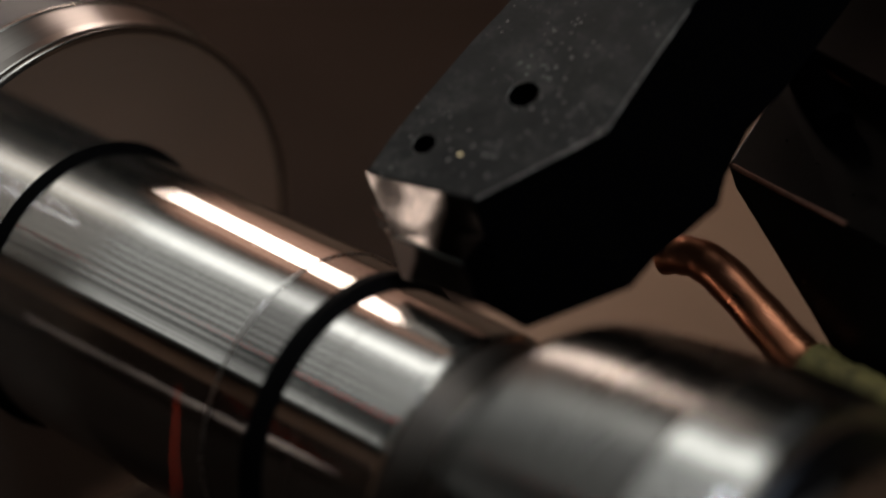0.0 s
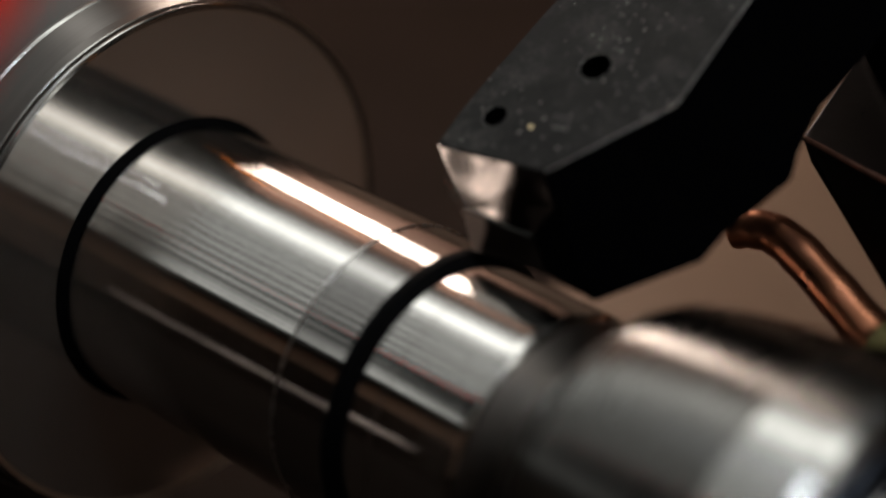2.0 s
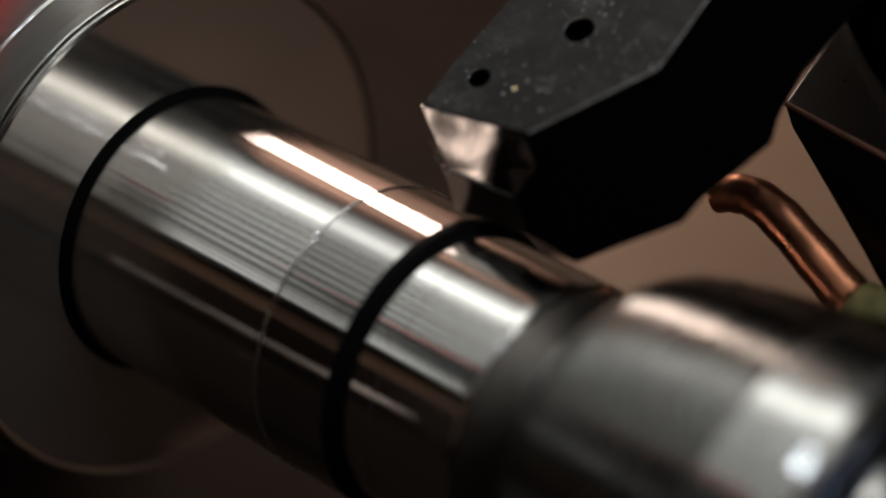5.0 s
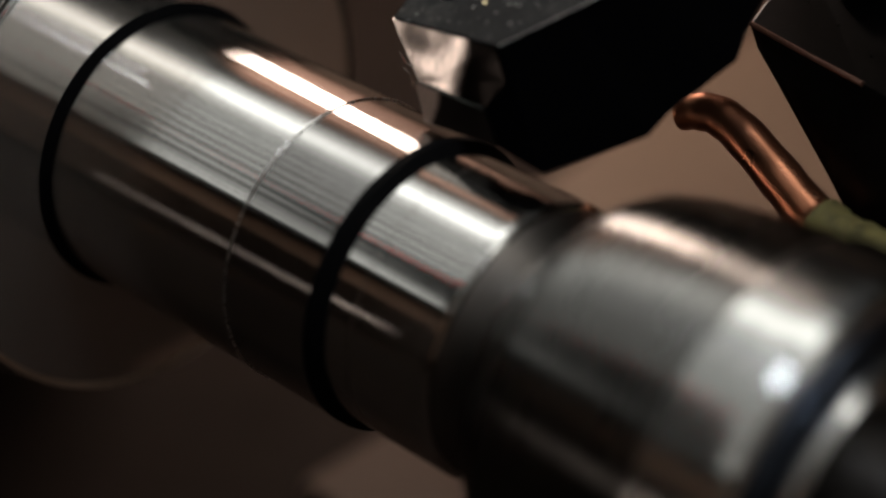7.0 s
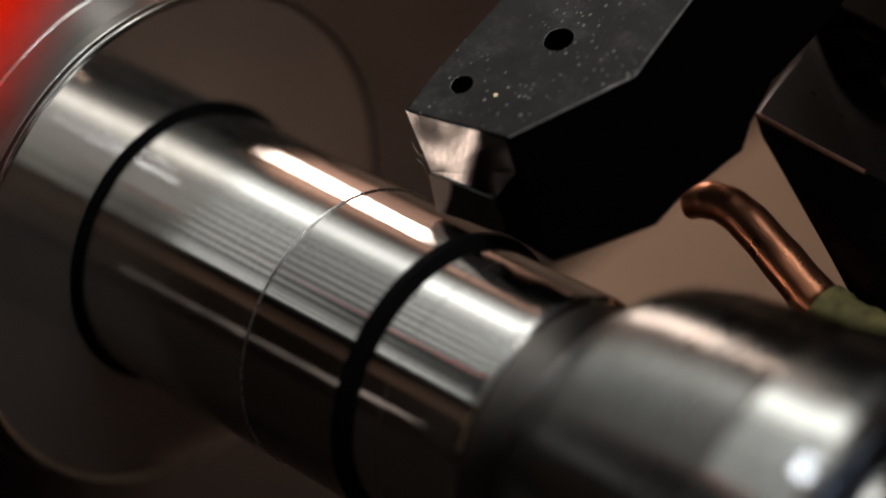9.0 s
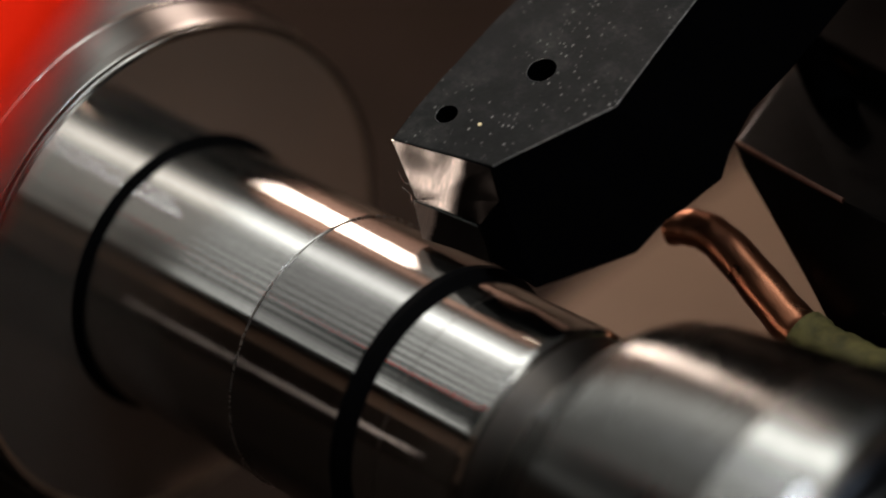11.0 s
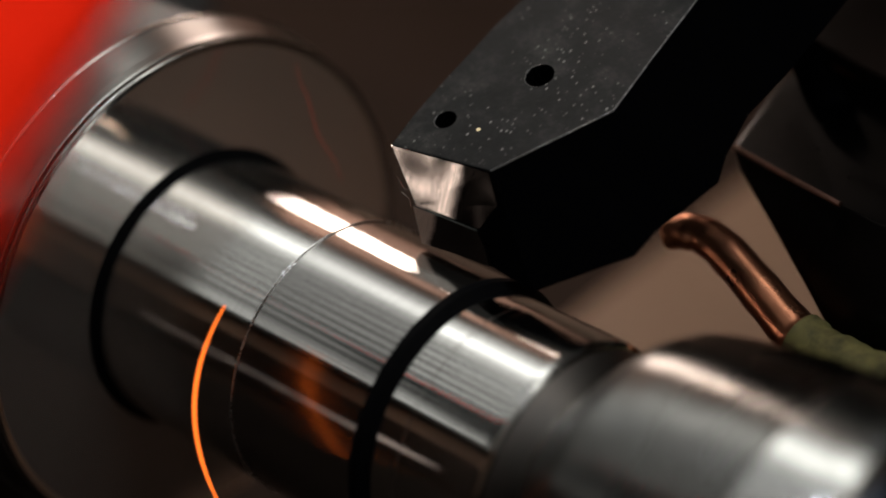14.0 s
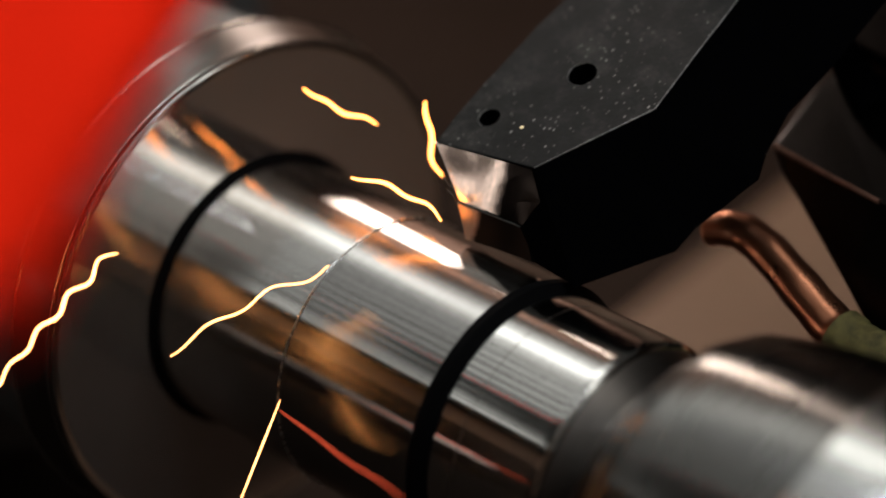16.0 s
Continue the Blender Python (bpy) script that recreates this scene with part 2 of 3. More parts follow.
def tube(points, radius, sides=20, hollow=0.0):
    """A pipe along points; radius a number or a function of 0..1."""
    bm = bmesh.new()
    rings = []
    up = Vector((0.3, 0.2, 1)).normalized()
    for i, p in enumerate(points):
        d = (points[min(i + 1, len(points) - 1)] - points[max(i - 1, 0)]).normalized()
        a = d.cross(up).normalized()
        b = d.cross(a)
        r = radius(i / (len(points) - 1)) if callable(radius) else radius
        rings.append([bm.verts.new(p + (a * math.cos(2 * math.pi * k / sides) + b * math.sin(2 * math.pi * k / sides)) * r) for k in range(sides)])
    if hollow:
        d = (points[1] - points[0]).normalized()
        inner = [[bm.verts.new(points[0] + (v.co - points[0]) * hollow + d * s) for v in rings[0]] for s in (0.0, 0.006)]
        rings = [inner[1], inner[0]] + rings
        bm.faces.new(rings[0])
    else:
        bm.faces.new(rings[0])
    for a, b in zip(rings, rings[1:]):
        for k in range(sides):
            j = (k + 1) % sides
            bm.faces.new((a[k], a[j], b[j], b[k]))
    bm.faces.new(rings[-1][::-1])
    return bm


# ---- enclosure ----
def setting(name, bm, material, label, category):
    ob = part(name, bm, material, None, "")
    ob.location = (0, 0, AX)
    return tagged(ob, label, category, kind="structure")


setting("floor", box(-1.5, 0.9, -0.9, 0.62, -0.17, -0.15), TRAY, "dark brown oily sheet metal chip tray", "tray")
setting("wall_back", box(-1.5, 0.9, 0.62, 0.64, -0.17, 0.75), WALL, "tan sheet metal back wall of the machine", "wall")
# out of view, added so nose and shaft end mirror something dark
setting("unseen_panel", box(-0.16, 0.9, 0.60, 0.619, 0.03, 0.75, 2), DARKSHEET, "unseen dark panel added to darken the nose's reflection", "panel")
setting("wall_front", box(-1.5, 0.9, -0.92, -0.9, -0.17, 0.75), SHEET, "beige sheet metal front guard", "wall")
# behind the camera, added to make the shaft's lower reflection fade out
setting("unseen_trim", box(-1.5, 0.9, -0.899, -0.88, -0.15, 0.30, 2), DARKBROWN, "unseen brown panel added to darken the shaft's underside", "panel")
setting("wall_headstock", box(-1.52, -1.5, -0.92, 0.64, -0.17, 0.75), DARKSHEET, "dark sheet metal wall at the headstock", "wall")
setting("wall_tailstock", box(0.9, 0.92, -0.92, 0.64, -0.17, 0.75), WALL, "tan sheet metal wall at the tailstock", "wall")
setting("ceiling", box(-1.52, 0.92, -0.92, 0.64, 0.75, 0.77), DARKSHEET, "dark sheet metal roof of the enclosure", "ceiling")

# beige telescopic covers over the bed; warm light and its fall-off set by colour
cover = thing("way_cover", "beige sheet metal cover over the lathe bed", "cover", (0, 0, AX), kind="structure")
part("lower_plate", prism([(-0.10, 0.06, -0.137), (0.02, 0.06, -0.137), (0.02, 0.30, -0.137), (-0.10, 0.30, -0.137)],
                          [(-0.10, 0.06, -0.15), (0.02, 0.06, -0.15), (0.02, 0.30, -0.15), (-0.10, 0.30, -0.15)], 1.0), MID, cover, "lower plate, darker brown for the dimmer part")
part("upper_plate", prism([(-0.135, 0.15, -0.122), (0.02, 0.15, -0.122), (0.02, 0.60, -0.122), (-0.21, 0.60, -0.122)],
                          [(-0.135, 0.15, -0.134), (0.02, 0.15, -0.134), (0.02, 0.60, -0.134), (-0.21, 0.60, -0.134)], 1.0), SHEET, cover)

# hidden plate added only as brown reflection in the polished flange
part("unseen_plate", box(0.024, 0.42, 0.15, 0.60, -0.136, -0.124, 1.0), TAN, cover, "unseen brown plate added for the flange face to mirror")

# ---- lamps of the machine ----
lamp = thing("overhead_lamp", "long overhead work lamp with bright diffuser strips", "lamp", (0, 0, AX))
part("housing", box(-1.35, 0.72, -0.80, 0.36, 0.47, 0.749, 3), DARKSHEET, lamp, "dark lamp housing")
for k, glass in enumerate(LEDS):
    # rows of even width as the shaft mirrors them
    a = 26.0 - 3.1 * k
    y0, y1 = 0.425 * math.tan(radians(a - 3.1 * (1.0 if k < 6 else 0.86 - 0.08 * ((7 * k) % 4)))), 0.425 * math.tan(radians(a))
    part("diffuser", box(-1.33, 0.70, max(y0, -0.78), y1, 0.455, 0.469), glass, lamp, "glowing white diffuser row")
lamp = thing("rear_lamp", "warm rectangular work lamp on the back wall", "lamp", (0, 0, AX))
LUP = radians(35)
aim = [Vector((0, 0.5 * math.cos(LUP), 0.5 * math.sin(LUP))), Vector((0, -math.sin(LUP), math.cos(LUP))), Vector((0, math.cos(LUP), math.sin(LUP)))]


def slab(c, u, n, x0, x1, half, d0, d1):
    ends = ((x0, -half), (x1, -half), (x1, half), (x0, half))
    return prism([c + Vector((x, 0, 0)) + u * s + n * d0 for x, s in ends], [c + Vector((x, 0, 0)) + u * s + n * d1 for x, s in ends])


def sheet(outline, d0, d1):
    """A plate square to the lamp's aim; outline of (x, up)."""
    c, u, n = aim
    return prism([c + Vector((x, 0, 0)) + u * k + n * d0 for x, k in outline], [c + Vector((x, 0, 0)) + u * k + n * d1 for x, k in outline])


part("housing", slab(*aim, -0.98, -0.345, 0.222, 0.022, 0.05), DARKSHEET, lamp, "dark lamp housing")
# added glowing sheets give the warm halo of a lit back wall
part("wall_glow", slab(*aim, -0.97, -0.355, 0.219, 0.012, 0.02), AMBER, lamp, "large dim amber sheet added as the lit wall's glow")
part("inner_wall_glow", sheet([(-0.68, -0.05), (-0.52, -0.11), (-0.36, -0.12), (-0.36, 0.198), (-0.43, 0.198), (-0.56, 0.12)], 0.006, 0.011), AMBER_HOT, lamp, "brighter amber sheet added as glow near the lamp")
part("glass", sheet([(-0.525, -0.04), (-0.46, -0.045), (-0.40, -0.02), (-0.375, 0.0), (-0.375, 0.135), (-0.405, 0.13), (-0.44, 0.10), (-0.48, 0.05)], 0.0, 0.005), WARM, lamp, "glowing warm lamp glass")
part("arm", tube([Vector((-0.45, 0.44, 0.31)), Vector((-0.45, 0.53, 0.34)), Vector((-0.45, 0.63, 0.34))], 0.012, 12), DARKSHEET, lamp, "lamp arm")

lamp = thing("spot_lamp", "small white spot lamp with two round lenses", "lamp", (0, 0, AX))
part("housing", prism([(0.07, -0.15, 0.472), (0.21, -0.15, 0.472), (0.21, -0.01, 0.472), (0.07, -0.01, 0.472)],
                      [(0.08, -0.14, 0.430), (0.20, -0.14, 0.430), (0.20, -0.02, 0.430), (0.08, -0.02, 0.430)], 4), DARKSHEET, lamp, "dark lamp housing")
for x, y in ((0.115, -0.055), (0.165, -0.105)):
    part("lens", tube([Vector((x, y, 0.420)), Vector((x, y, 0.4295))], 0.017, 24), SPOT, lamp, "glowing white lens")

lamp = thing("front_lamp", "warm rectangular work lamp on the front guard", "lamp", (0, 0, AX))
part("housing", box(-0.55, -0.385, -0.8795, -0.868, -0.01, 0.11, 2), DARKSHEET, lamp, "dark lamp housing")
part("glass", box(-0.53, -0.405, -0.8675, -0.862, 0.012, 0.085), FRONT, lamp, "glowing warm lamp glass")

# red guard close to the lens
guard = thing("red_guard", "glossy red painted guard cover", "guard", (0, 0, AX))
part("cover", prism([(0.030, -0.0865, 0.137), (0.098, -0.1705, 0.137), (0.060, -0.200, 0.137), (-0.10, -0.16, 0.137), (-0.12, -0.10, 0.137)],
                    [(0.030, -0.0865, 0.131), (0.098, -0.1705, 0.131), (0.060, -0.200, 0.131), (-0.10, -0.16, 0.131), (-0.12, -0.10, 0.131)], 1.5), RED, guard)
# dark sheet added underneath to keep red out of the shaft's reflection
part("underside_blocker", prism([(0.028, -0.090, 0.1305), (0.095, -0.171, 0.1305), (0.060, -0.198, 0.1305), (-0.098, -0.16, 0.1305), (-0.118, -0.102, 0.1305)],
                     [(0.028, -0.090, 0.1275), (0.095, -0.171, 0.1275), (0.060, -0.198, 0.1275), (-0.098, -0.16, 0.1275), (-0.118, -0.102, 0.1275)]), DARKSHEET, guard, "unseen dark sheet added below the red cover")
part("post", box(-0.045, -0.03, -0.14, -0.125, -0.15, 0.1275, 2), DARKSHEET, guard, "dark guard post")

# ---- chuck and workpiece ----
chuck = thing("chuck", "grey steel chuck flange with turned rings", "chuck")
part("face", lathe([(-76.0, 0), (-76.0, 36.0), (-76.0, 55.2), (-78.0, 55.2), (-78.0, 0)], 240), CHUCK, chuck, "polished flange face", True)
part("edge", lathe([(-76.1, 56.45), (-75.7, 56.5), (-75.45, 56.35), (-75.4, 56.1), (-75.9, 54.9)], 240), SLEEVE, chuck, "bright chamfered edge", True)
part("groove", lathe([(-75.9, 56.4), (-76.0, 55.8), (-77.2, 55.9), (-77.3, 56.5)], 240), GROOVE, chuck, "dark turned groove", True)
part("edge", lathe([(-77.2, 56.5), (-77.35, 56.68), (-77.7, 56.62)], 240), SLEEVE, chuck, "fine bright edge behind the groove", True)
part("edge", lathe([(-87.5, 58.5), (-87.2, 58.8), (-86.8, 58.8), (-86.5, 58.45)], 240), SLEEVE, chuck, "bright chamfered edge", True)
part("rim", lathe([(-77.25, 55.5), (-77.3, 56.5), (-80, 56.7), (-86.6, 58.4), (-87.8, 58.6), (-88.4, 58.4), (-89, 58.0), (-89, 54.0)], 240), RIM, chuck, "turned flange rim", True)
part("body", lathe([(-89.0, 0), (-89.0, 54), (-150, 54), (-150, 70), (-260, 70), (-260, 0)], 120), CAST, chuck, "dark chuck body", True)
head = thing("headstock", "dark cast iron headstock behind the chuck", "headstock")
part("casting", box(-0.62, -0.26, -0.16, 0.16, -0.15, 0.13, 8), CAST, head)

shaft = thing("steel_shaft", "shiny turned steel shaft between chuck and live centre", "workpiece")
part("body", lathe([(-76.4, 0), (-76.4, 29.92), (-0.2, 29.92), (0.9, 29.92), (0.9, 0)], 240), FRESH, shaft, "", True)
# the step's dark reflection sits in its colour
part("shoulder", lathe([(0.0, 0), (-0.2, 29.9), (0.2, 30.1), (1.9, 30.0), (3.2, 28.6), (3.8, 28.1), (3.8, 0)], 240), RINGSHADE, shaft, "dark shoulder ring", True)
part("end", lathe([(3.8, 0), (3.8, 28.1), (27.4, 28.1), (28.4, 27.9), (29.0, 27.4), (29.3, 26.8), (29.3, 0)], 240), STEEL, shaft, "turned shaft end with bright edge", True)
part("neck", lathe([(29.2, 0), (29.2, 26.7), (33.2, 22.4), (35.5, 22.4), (35.5, 0)], 200), GROOVE, shaft, "dark chamfer and neck", True)
part("scribe", lathe([(9.6, 27.9), (9.6, 28.13), (9.8, 28.13), (9.8, 27.9)], 240), GROOVE, shaft, "fine dark tool mark", True)
skin = part("skin", lathe([(-110, 29.0), (-110, 30.12), (-0.32, 30.12), (0, 29.86), (0, 29.0)], 240), STEEL, shaft, "layer not yet cut", True)
burr = part("burr", lathe([(-0.20, 30.0), (-0.17, 30.14), (-0.04, 30.23), (0.08, 30.18), (0.14, 30.05), (0.15, 29.85)], 240), BURR, shaft, "bright burr at the step", True)
# shadow where shaft meets flange, built as a black collar
part("root", lathe([(-76.1, 29.0), (-76.1, 32.1), (-75.8, 31.9), (-75.3, 31.1), (-74.5, 30.35), (-74.5, 29.0)], 240), RINGSHADE, shaft, "dark collar painted as contact shadow at the flange", True)

centre = thing("live_centre", "polished steel live centre of the tailstock", "live centre")
part("nose", lathe([(34, 0), (34, 22.6), (36.5, 25.0), (38.0, 27.4), (40, 30.6), (44, 34.4), (48, 36.9), (54, 38.5), (60, 39.5), (68, 40.6), (80.6, 41.8), (80.8, 41.4), (80.8, 0)], 240), NOSE, centre, "rounded grey nose", True)
part("sleeve", lathe([(80.8, 0), (80.8, 42.0), (81.6, 42.5), (92, 42.6), (94.5, 42.4), (96.5, 41.6), (97.6, 40.4), (98.0, 39.0), (98.0, 0)], 240), SLEEVE, centre, "bright sleeve", True)
part("seal", lathe([(98, 0), (98, 38.4), (99, 38.0), (100.5, 35.0), (101.0, 33.0), (101.0, 0)], 200), BLUED, centre, "blued steel seal ring", True)
part("nut", lathe([(101.0, 0), (101.0, 33.4), (102.0, 33.6), (103.5, 32.4), (104, 30), (104, 0)], 200), STEEL, centre, "rounded ring nut", True)
part("spindle", lathe([(104, 0), (104, 24), (112, 22.5), (150, 22.5), (152, 24), (170, 24), (170, 0)], 160), DULL, centre, "dark spindle", True)
tail = thing("tailstock", "dark cast iron tailstock body", "tailstock")
part("quill", lathe([(170, 0), (170, 30), (172, 32), (260, 32), (260, 0)], 120), DULL, tail, "steel quill", True)
part("casting", box(0.26, 0.52, -0.07, 0.07, -0.15, 0.08, 8), CAST, tail)

# ---- tool on its carriage ----
def hollowed(ob, holes):
    """Cut round holes into a part; holes of (x, w, radius) in mm from the top."""
    bm = bmesh.new()
    for x, w, r in holes:
        ring = [(x + r * math.cos(k * math.pi / 12) * (1 + 0.06 * math.sin(3 * k)), w + r * math.sin(k * math.pi / 12)) for k in range(24)]
        tops, lows = [bm.verts.new(tp(a, b, 1)) for a, b in ring], [bm.verts.new(tp(a, b, -7)) for a, b in ring]
        bm.faces.new(tops)
        bm.faces.new(lows[::-1])
        for i in range(24):
            j = (i + 1) % 24
            bm.faces.new((tops[i], lows[i], lows[j], tops[j]))
    bmesh.ops.recalc_face_normals(bm, faces=bm.faces[:])
    me = bpy.data.meshes.new("cutter")
    bm.to_mesh(me)
    bm.free()
    cutter = new("cutter", me)
    cutter.parent = ob.parent
    bpy.context.view_layer.update()
    mod = ob.modifiers.new("holes", "BOOLEAN")
    mod.object, mod.operation, mod.solver = cutter, "DIFFERENCE", "EXACT"
    done = bpy.data.meshes.new_from_object(ob.evaluated_get(bpy.context.evaluated_depsgraph_get()))
    ob.modifiers.clear()
    ob.data = done
    bpy.data.objects.remove(cutter)


turning_tool = thing("turning_tool", "black oxide turning tool holder with carbide insert", "cutting tool")
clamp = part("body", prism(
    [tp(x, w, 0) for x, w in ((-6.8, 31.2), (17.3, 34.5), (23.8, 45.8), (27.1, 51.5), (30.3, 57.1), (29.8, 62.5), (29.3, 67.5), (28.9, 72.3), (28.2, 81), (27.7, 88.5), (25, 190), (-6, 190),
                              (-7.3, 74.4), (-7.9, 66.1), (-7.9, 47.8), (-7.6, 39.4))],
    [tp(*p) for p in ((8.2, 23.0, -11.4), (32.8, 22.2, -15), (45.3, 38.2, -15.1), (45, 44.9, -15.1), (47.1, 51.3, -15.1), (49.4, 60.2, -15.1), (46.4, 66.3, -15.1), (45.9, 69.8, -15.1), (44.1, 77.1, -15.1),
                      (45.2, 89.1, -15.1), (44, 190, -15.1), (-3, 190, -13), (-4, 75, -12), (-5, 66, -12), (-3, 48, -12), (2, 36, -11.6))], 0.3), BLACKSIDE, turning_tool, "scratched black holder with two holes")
# only the top gets the plain oxide, the flanks keep their painted darkness
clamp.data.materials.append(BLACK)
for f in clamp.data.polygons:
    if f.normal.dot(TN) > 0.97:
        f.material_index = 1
hollowed(clamp, [(-0.4, 41.2, 2.3), (10.3, 58.7, 3.05)])
part("worn_lit_edge", tube([tp(17.3, 34.5, -0.12), tp(30.3, 57.1, -0.12), tp(28.9, 72.3, -0.12), tp(27.7, 88.5, -0.12)], 0.0002, 8), WORN, turning_tool, "edge worn to bare metal")
for x, w, r, a0, a1 in ((10.3, 58.7, 3.1, 120, 300), (-0.4, 41.2, 2.35, 150, 270)):
    arc = [radians(a0 + (a1 - a0) * k / 14) for k in range(15)]
    part("hole_edge", tube([tp(x + r * math.cos(a) * (1 + 0.02 * math.sin(5 * a)), w + r * math.sin(a), 0.02) for a in arc], lambda k: 0.00006 + 0.0001 * math.sin(math.pi * k) * (0.6 + 0.4 * math.sin(23 * k)), 6), WORN, turning_tool, "chipped bright hole edge")
part("speck", tube([tp(7.9, 41.9, -0.05), tp(7.9, 41.9, 0.12)], 0.00046, 10), BRASS, turning_tool, "stuck brass speck")


def plate(outline, proud, deep, bevel=0.12):
    """A plate let into the slanting front of the holder; outline of (x, w, h)."""
    n = Vector((0.095, -0.72, 0.6875))
    return prism([tp(*(Vector(p) + n * proud)) for p in outline], [tp(*(Vector(p) - n * deep)) for p in outline], bevel)


part("front_face", plate([(-6.8, 31.1, -0.15), (17.1, 34.2, -0.15), (20.6, 30.6, -4.6), (17.7, 26.3, -8.6), (2.2, 25.1, -7.7)], 0.1, 2.0), GROUND, turning_tool, "bare ground steel front, dark half of its reflection painted")
part("insert", plate([(1.9, 25.0, -7.85), (17.8, 26.15, -8.75), (20.4, 24.6, -10.7), (22.4, 22.6, -13.2), (14.0, 21.8, -12.7), (7.5, 21.0, -12.7), (5.8, 20.8, -12.8)], 0.8, 2.5, 0.16), CARBIDE, turning_tool, "carbide cutting insert")
part("insert_edge", tube([tp(*(Vector(p) + Vector((0.08, -0.52, 0.52)))) for p in ((2.1, 25.1, -7.8), (9.8, 25.65, -8.2), (17.6, 26.25, -8.7))], 0.00016, 8), EDGE, turning_tool, "fine grey top edge of the insert")

# out of view: added mass that keeps the warm lamp off the live centre
turret = thing("unseen_turret", "unseen dark turret added to block the rear lamp from the nose", "tool turret")
part("body", box(-0.05, 0.23, 0.112, 0.33, 0.098, 0.27, 6), DARKSHEET, turret)
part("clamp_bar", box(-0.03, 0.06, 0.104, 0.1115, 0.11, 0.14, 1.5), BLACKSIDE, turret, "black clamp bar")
for x in (-0.018, 0.046):
    part("bolt", tube([Vector((x, 0.1035, 0.125)), Vector((x, 0.096, 0.125))], 0.006, 6), DULL, turret, "socket bolt")

pipe = thing("coolant_pipe", "bent copper coolant pipe wrapped with olive tape", "pipe")
line = [Vector(p) / 1000 for p in ((29.3, 56.4, 22.9), (33, 57.2, 24.2), (37.2, 58.3, 24.2), (43.1, 58.2, 22.4), (53.4, 56, 18.5), (62, 54, 15.1), (66, 53.2, 14.2))]
part("pipe", tube(spline(line, 8), lambda k: 0.0036 + 0.0013 * k + 0.00008 * math.sin(40 * k), 24, 0.75), COPPER, pipe, "", True)
line = [Vector(p) / 1000 for p in ((65.5, 53.3, 14.3), (70, 52.6, 13.6), (76, 52.0, 13.4), (84, 51.6, 14), (100, 52.5, 17), (125, 57, 30), (150, 69, 59))]
part("tape", tube(spline(line, 6), lambda k: 0.0052 + 0.00022 * math.sin(23 * k) + 0.00016 * math.sin(61 * k + 1), 20), TAPE, pipe, "olive tape wrap", True)

block = thing("tool_block", "dark steel tool block with painted lit edges", "tool block")
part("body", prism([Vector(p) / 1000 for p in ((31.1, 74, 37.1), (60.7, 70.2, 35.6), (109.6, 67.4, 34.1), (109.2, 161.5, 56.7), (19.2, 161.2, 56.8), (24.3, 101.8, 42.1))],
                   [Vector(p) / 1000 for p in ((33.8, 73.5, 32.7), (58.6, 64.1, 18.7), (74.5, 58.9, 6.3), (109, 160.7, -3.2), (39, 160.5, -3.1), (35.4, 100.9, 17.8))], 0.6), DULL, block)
# pinkish rod along the block's edge, a highlight given as colour
part("worn_lit_edge", tube([Vector(p) / 1000 for p in ((31.6, 73.8, 37.2), (45.6, 71.8, 36.5), (60.7, 70, 35.8))], 0.0006, 8), PINK, block, "pinkish rod painted as the lit edge", True)
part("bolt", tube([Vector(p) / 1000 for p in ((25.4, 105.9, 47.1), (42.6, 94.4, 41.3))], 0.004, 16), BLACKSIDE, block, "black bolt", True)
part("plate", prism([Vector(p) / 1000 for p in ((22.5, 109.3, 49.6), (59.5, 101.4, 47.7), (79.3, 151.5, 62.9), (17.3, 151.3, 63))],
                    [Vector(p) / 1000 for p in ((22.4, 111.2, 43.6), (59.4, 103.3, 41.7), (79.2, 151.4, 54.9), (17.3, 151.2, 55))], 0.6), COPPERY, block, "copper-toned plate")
# soft orange glint on the corner, made as a copper-coloured sliver
part("corner_glint", tube([Vector(p) / 1000 for p in ((22.6, 110.8, 46.4), (26.5, 110.0, 45.6), (31, 109.0, 45.0), (38, 107.6, 44.2))], lambda k: 0.0021 * (1 - k) + 0.0002, 10), GLINT, block, "tapered sliver painted as a copper glint", True)

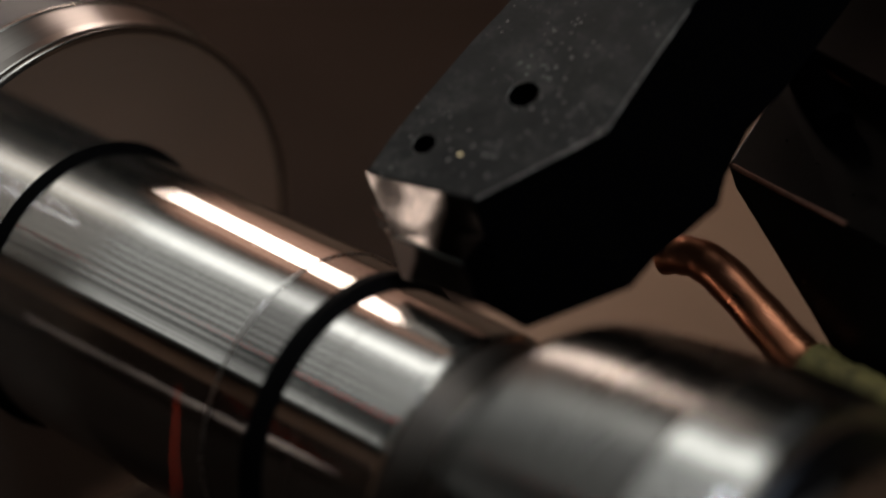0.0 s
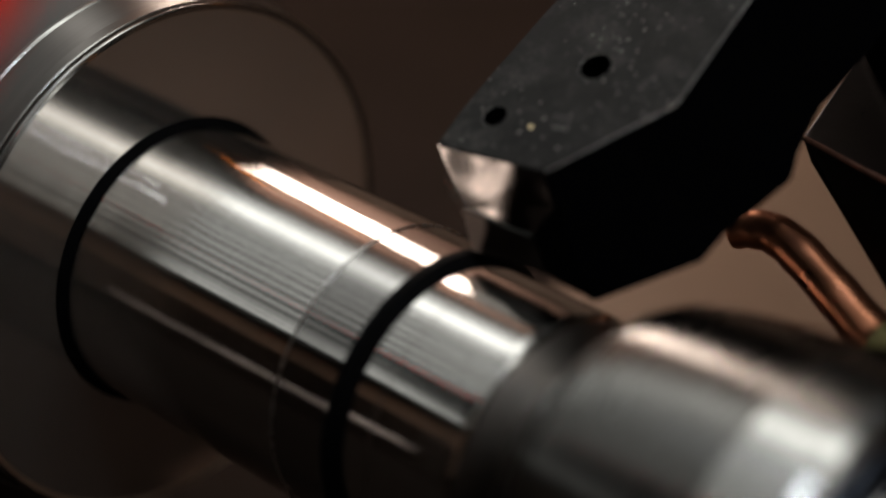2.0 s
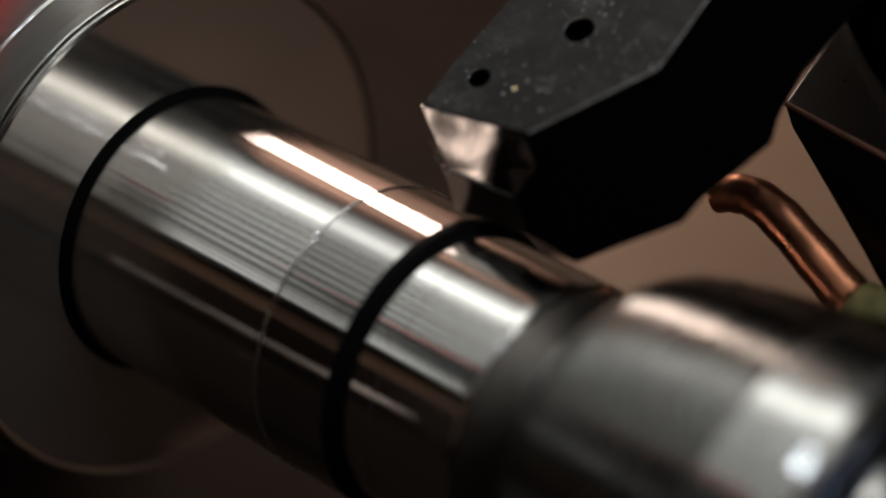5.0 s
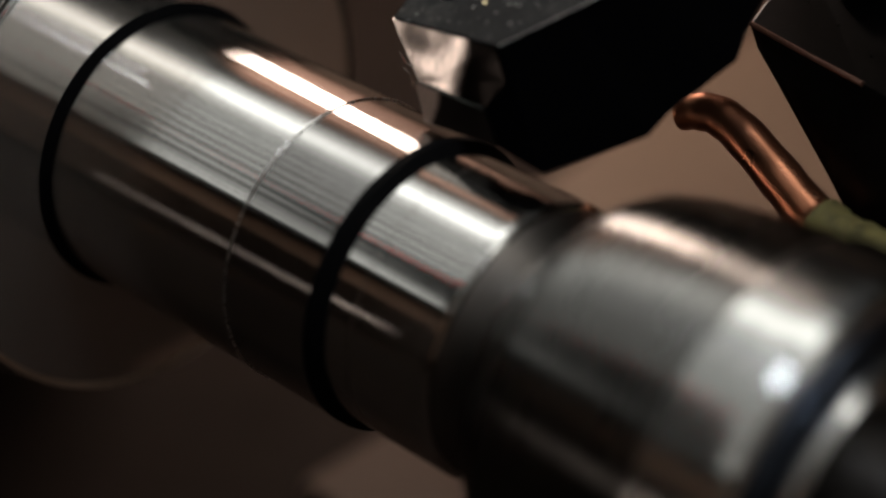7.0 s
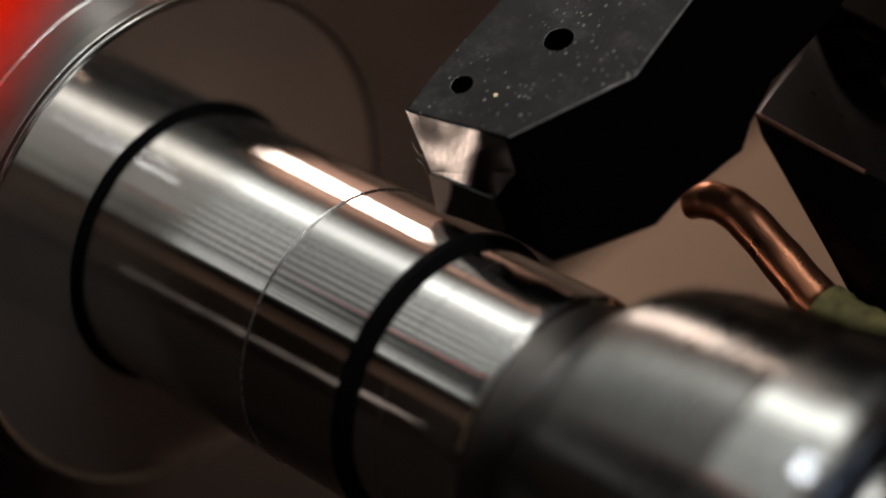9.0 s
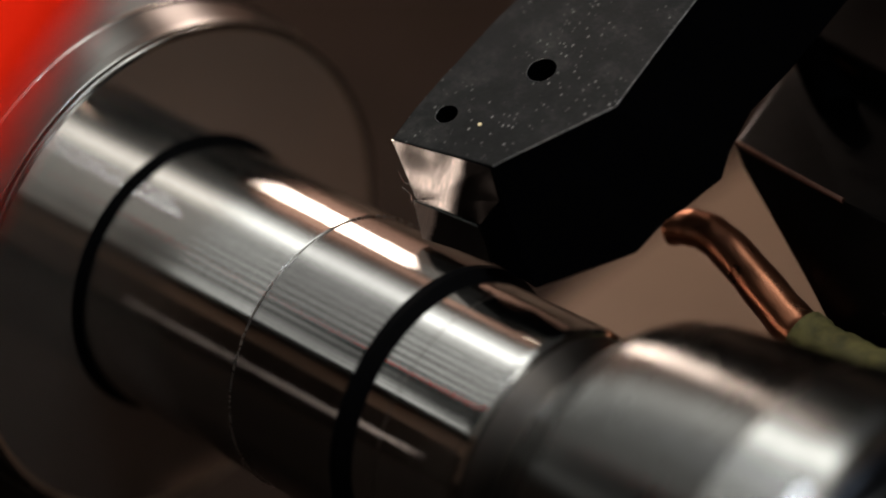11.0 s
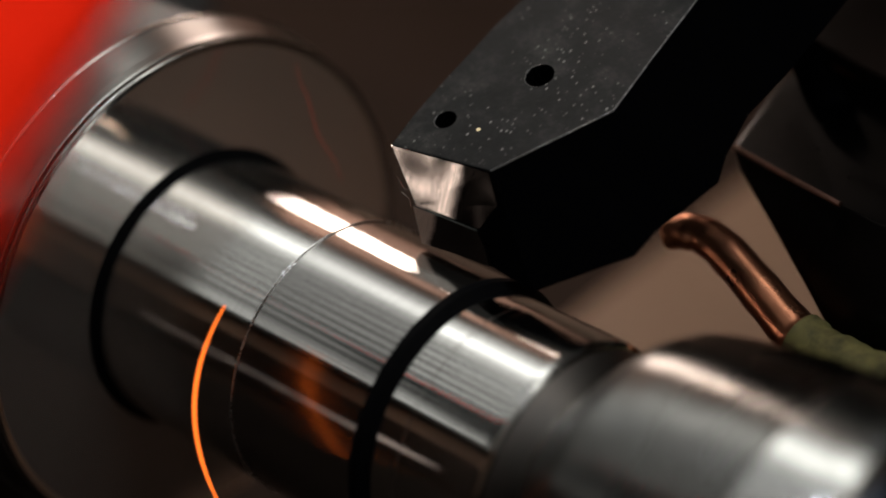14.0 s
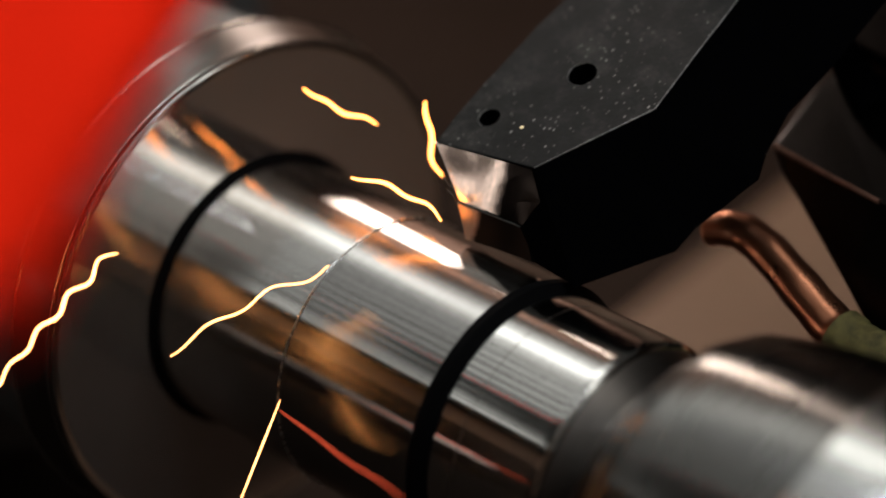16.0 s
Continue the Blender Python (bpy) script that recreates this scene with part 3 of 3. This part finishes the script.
# ---- glowing chips that fly off the cut ----
# time in view, start of the chip, its turn, length, bow, ripple (mm), ripples, thickness (mm), heat
CHIPS = [
    (0, (-0.0123, -0.0319, 0.0177), (0, 12.5, -43.7), 26.5, 0.5, 0.1, 2, 0.3, FAINT),
    (2, (-0.0653, 0.0282, 0.0592), (57, 27.4, 29.9), 6.1, 0.2, 0, 0, 0.9, HOT),
    (2.5, (-0.0479, 0.0269, 0.0305), (49.6, 41.9, 17.3), 7.9, 0.5, 0.1, 1, 0.25, EMBER),
    (3.5, (-0.0764, 0.0224, 0.0510), (54.2, 33.7, 24.9), 30.9, -1.7, 0, 0, 0.42, ORANGE),
    (6.3, (-0.0524, 0.0068, 0.0211), (60, 13.8, 36.4), 27.9, -4.4, 0.6, 1.5, 0.7, WHITE),
    (12, (-0.0380, 0.0240, 0.0246), (55, 38.7, 19.4), 8.9, 0.5, 0.9, 2, 0.5, EMBER),
    (13.4, (-0.0492, 0.0229, 0.0400), (30.4, 58.4, -11.7), 21.1, -0.7, 0.7, 2, 0.5, HOT),
    (13.8, (-0.0206, -0.0310, 0.0355), (-7.5, 62.9, -54.6), 40.2, 9, 0, 0, 0.7, HOT),
    (13.8, (-0.0527, 0.0045, 0.0229), (63.2, -1.1, 44.4), 25.9, -5.3, 0.4, 2, 0.4, ORANGE),
    (14, (-0.0279, -0.0347, 0.0290), (-2.9, 63.1, -49.3), 36.9, 5.1, 0, 0, 0.75, ORANGE),
    (14, (-0.0654, 0.0184, 0.0510), (36.3, 55.9, -4.4), 27, 1, 0.5, 2, 0.2, FAINT),
    # no real chip: stands for a blurred chip reflection on the nose
    (14.5, (0.0501, -0.0212, 0.0345), (0, -3.6, -4.8), 28.6, 0.3, 0, 0, 2.2, PEACH),
    (14.6, (-0.0210, -0.0377, 0.0338), (-52.5, 41.2, -108.2), 47.7, -2.3, 0.2, 1, 4.4, PALE),
    (14.6, (-0.0766, -0.0088, 0.0655), (59.3, 26.3, 30.3), 29.1, -4.6, 0.6, 2, 0.6, WHITE),
    (15, (-0.0233, -0.0372, 0.0293), (18.5, 60.9, -23.8), 29, 3.2, 0, 0, 0.2, EMBER),
    (15.3, (-0.0196, -0.0259, 0.0394), (2.7, 62.7, -41.7), 46.8, 16, 0, 0, 0.6, PALEYELLOW),
    (15.3, (-0.0221, -0.0415, 0.0432), (-16.8, 61.4, -63.7), 46.3, 8.3, 0, 0, 0.2, EMBER),
    (15.3, (-0.0496, 0.0180, 0.0464), (41, 52.6, 2.8), 17.3, 0.9, 0.4, 1, 0.6, ORANGE),
    (15.3, (0.0131, 0.0213, 0.0261), (31.6, 57.4, -8.6), 10.5, -0.7, 0.9, 1, 3, HOT),
    (15.6, (-0.0557, 0.0096, 0.0504), (43.1, 51.3, 5.4), 30.9, -0.5, 0.7, 2, 0.7, HOT),
    (16, (-0.0632, 0.0027, 0.0514), (60.4, 22.6, 33), 16.8, 0.9, 0.5, 2, 0.8, HOT),
    (16, (-0.0403, -0.0054, 0.0417), (60.5, 22.3, 33.2), 19.8, -1.6, 0.6, 2, 0.85, HOT),
    (16, (-0.0444, 0.0196, 0.0489), (19.3, 61.1, -22.9), 15.6, 0.7, 0.8, 1.5, 0.95, HOT),
    (16, (-0.0635, -0.0776, 0.0134), (52.2, -42.1, 72.8), 35.3, -0.7, 1, 4, 1, PALEYELLOW),
    (16, (-0.0447, -0.0496, 0.0174), (59.8, -25, 59.1), 35.1, -1.5, 1, 2.5, 0.42, PALEYELLOW),
    (16, (-0.0269, -0.0374, 0.0097), (-36, 55.7, -86), 22.8, 0, 0, 0, 0.32, PALEYELLOW),
    (16, (-0.0224, -0.0413, 0.0112), (0, -2.3, -7.3), 39.1, 0.4, 0.2, 2, 0.4, EMBER),
]


def glowing_chip(length, bow, ripple, waves, thick, heat):
    """A curled sliver of swarf along X."""
    pts = []
    for i in range(41):
        k = i / 40
        y = bow * 4 * k * (1 - k) + ripple * math.sin(2 * math.pi * waves * k + 0.7) * (0.4 + 0.6 * k)
        pts.append(Vector((length * k, -y, 0.5 * ripple * math.sin(9 * k))) / 1000)
    bm = tube(pts, lambda k: 0.45 * thick / 1000 * (0.15 + 0.85 * math.sin(math.pi * min(max(0.06 + 0.9 * k, 0), 1)) ** 0.6), 8)
    ob = part("glowing_chip", bm, heat, None)
    return tagged(ob, "glowing hot sliver of swarf flying off the cut", "metal chip", "glowing chips")


SPARKS = [(c, glowing_chip(*c[3:])) for c in CHIPS]

# chips just leaving the edge
fresh_chip = thing("hot_chip", "tiny glowing chip at the cutting edge", "metal chip", group="chips at the edge")
part("curl", tube([tp(6.0, 20.8, -12.4), tp(5.3, 21.2, -11.4), tp(5.7, 22.1, -10.7)], 0.0002, 8), ORANGE, fresh_chip)
part("thread", tube(spline([tp(3.2, 23.7, -9.2), tp(1.2, 24.5, -8.0), tp(0.2, 25.5, -7.2), tp(-1.8, 25.7, -6.2)], 6), 0.00006, 6), GROUND, fresh_chip, "hair-thin steel thread")
part("thread", tube(spline([tp(1.6, 25.3, -7.4), tp(-0.4, 26.7, -6.2), tp(-1.6, 26.5, -5.6), tp(-4.0, 27.7, -4.8)], 6), 0.00005, 6), GROUND, fresh_chip, "hair-thin steel thread")

CARRIED = [fresh_chip, turning_tool, turret, pipe, block]


def motions():
    rows = [0.0, 4.0, 8.0, 12.0, 16.0]
    for ob in CARRIED:
        walk(ob, [(t, pose(-FEED * t, 0, AX)) for t in rows])
    for n, (c, ob) in enumerate(SPARKS):
        t, (x, y, z), turn = c[:3]
        at = Vector((x, y, z + AX))
        way = pose(0, 0, 0, *turn) @ Vector((1, 0, 0))
        rest = pose(-0.42 - 0.006 * n, -0.46 + 0.05 * (n % 5), AX - 0.14, *turn)
        inside = Vector((-0.045, 0, AX)) - way * (0.0005 * c[3])
        rows_c = [(0.0, pose(*inside, *turn)), (t - 0.1, pose(*inside, *turn))] if t > 0.2 else []
        rows_c += [(t, pose(*at, *turn))]
        if t < 15.8:
            rows_c += [(t + 0.1, pose(*(at + way * 0.25 + Vector((-0.03, -0.05, -0.02))), *turn)), (t + 0.4, rest), (16.0, rest)]
        walk(ob, rows_c)
    # spindle, workpiece and live centre turn together
    for ob in (chuck, shaft, centre):
        walk(ob, [(0.1 * k, pose(0, 0, AX, 80.0 * k)) for k in range(161)])
    walk(burr, [(t, pose(X0 - FEED * t, 0, 0)) for t in rows])
    walk(skin, [(t, pose(X0 - FEED * t, 0, 0)) for t in rows])


motions()
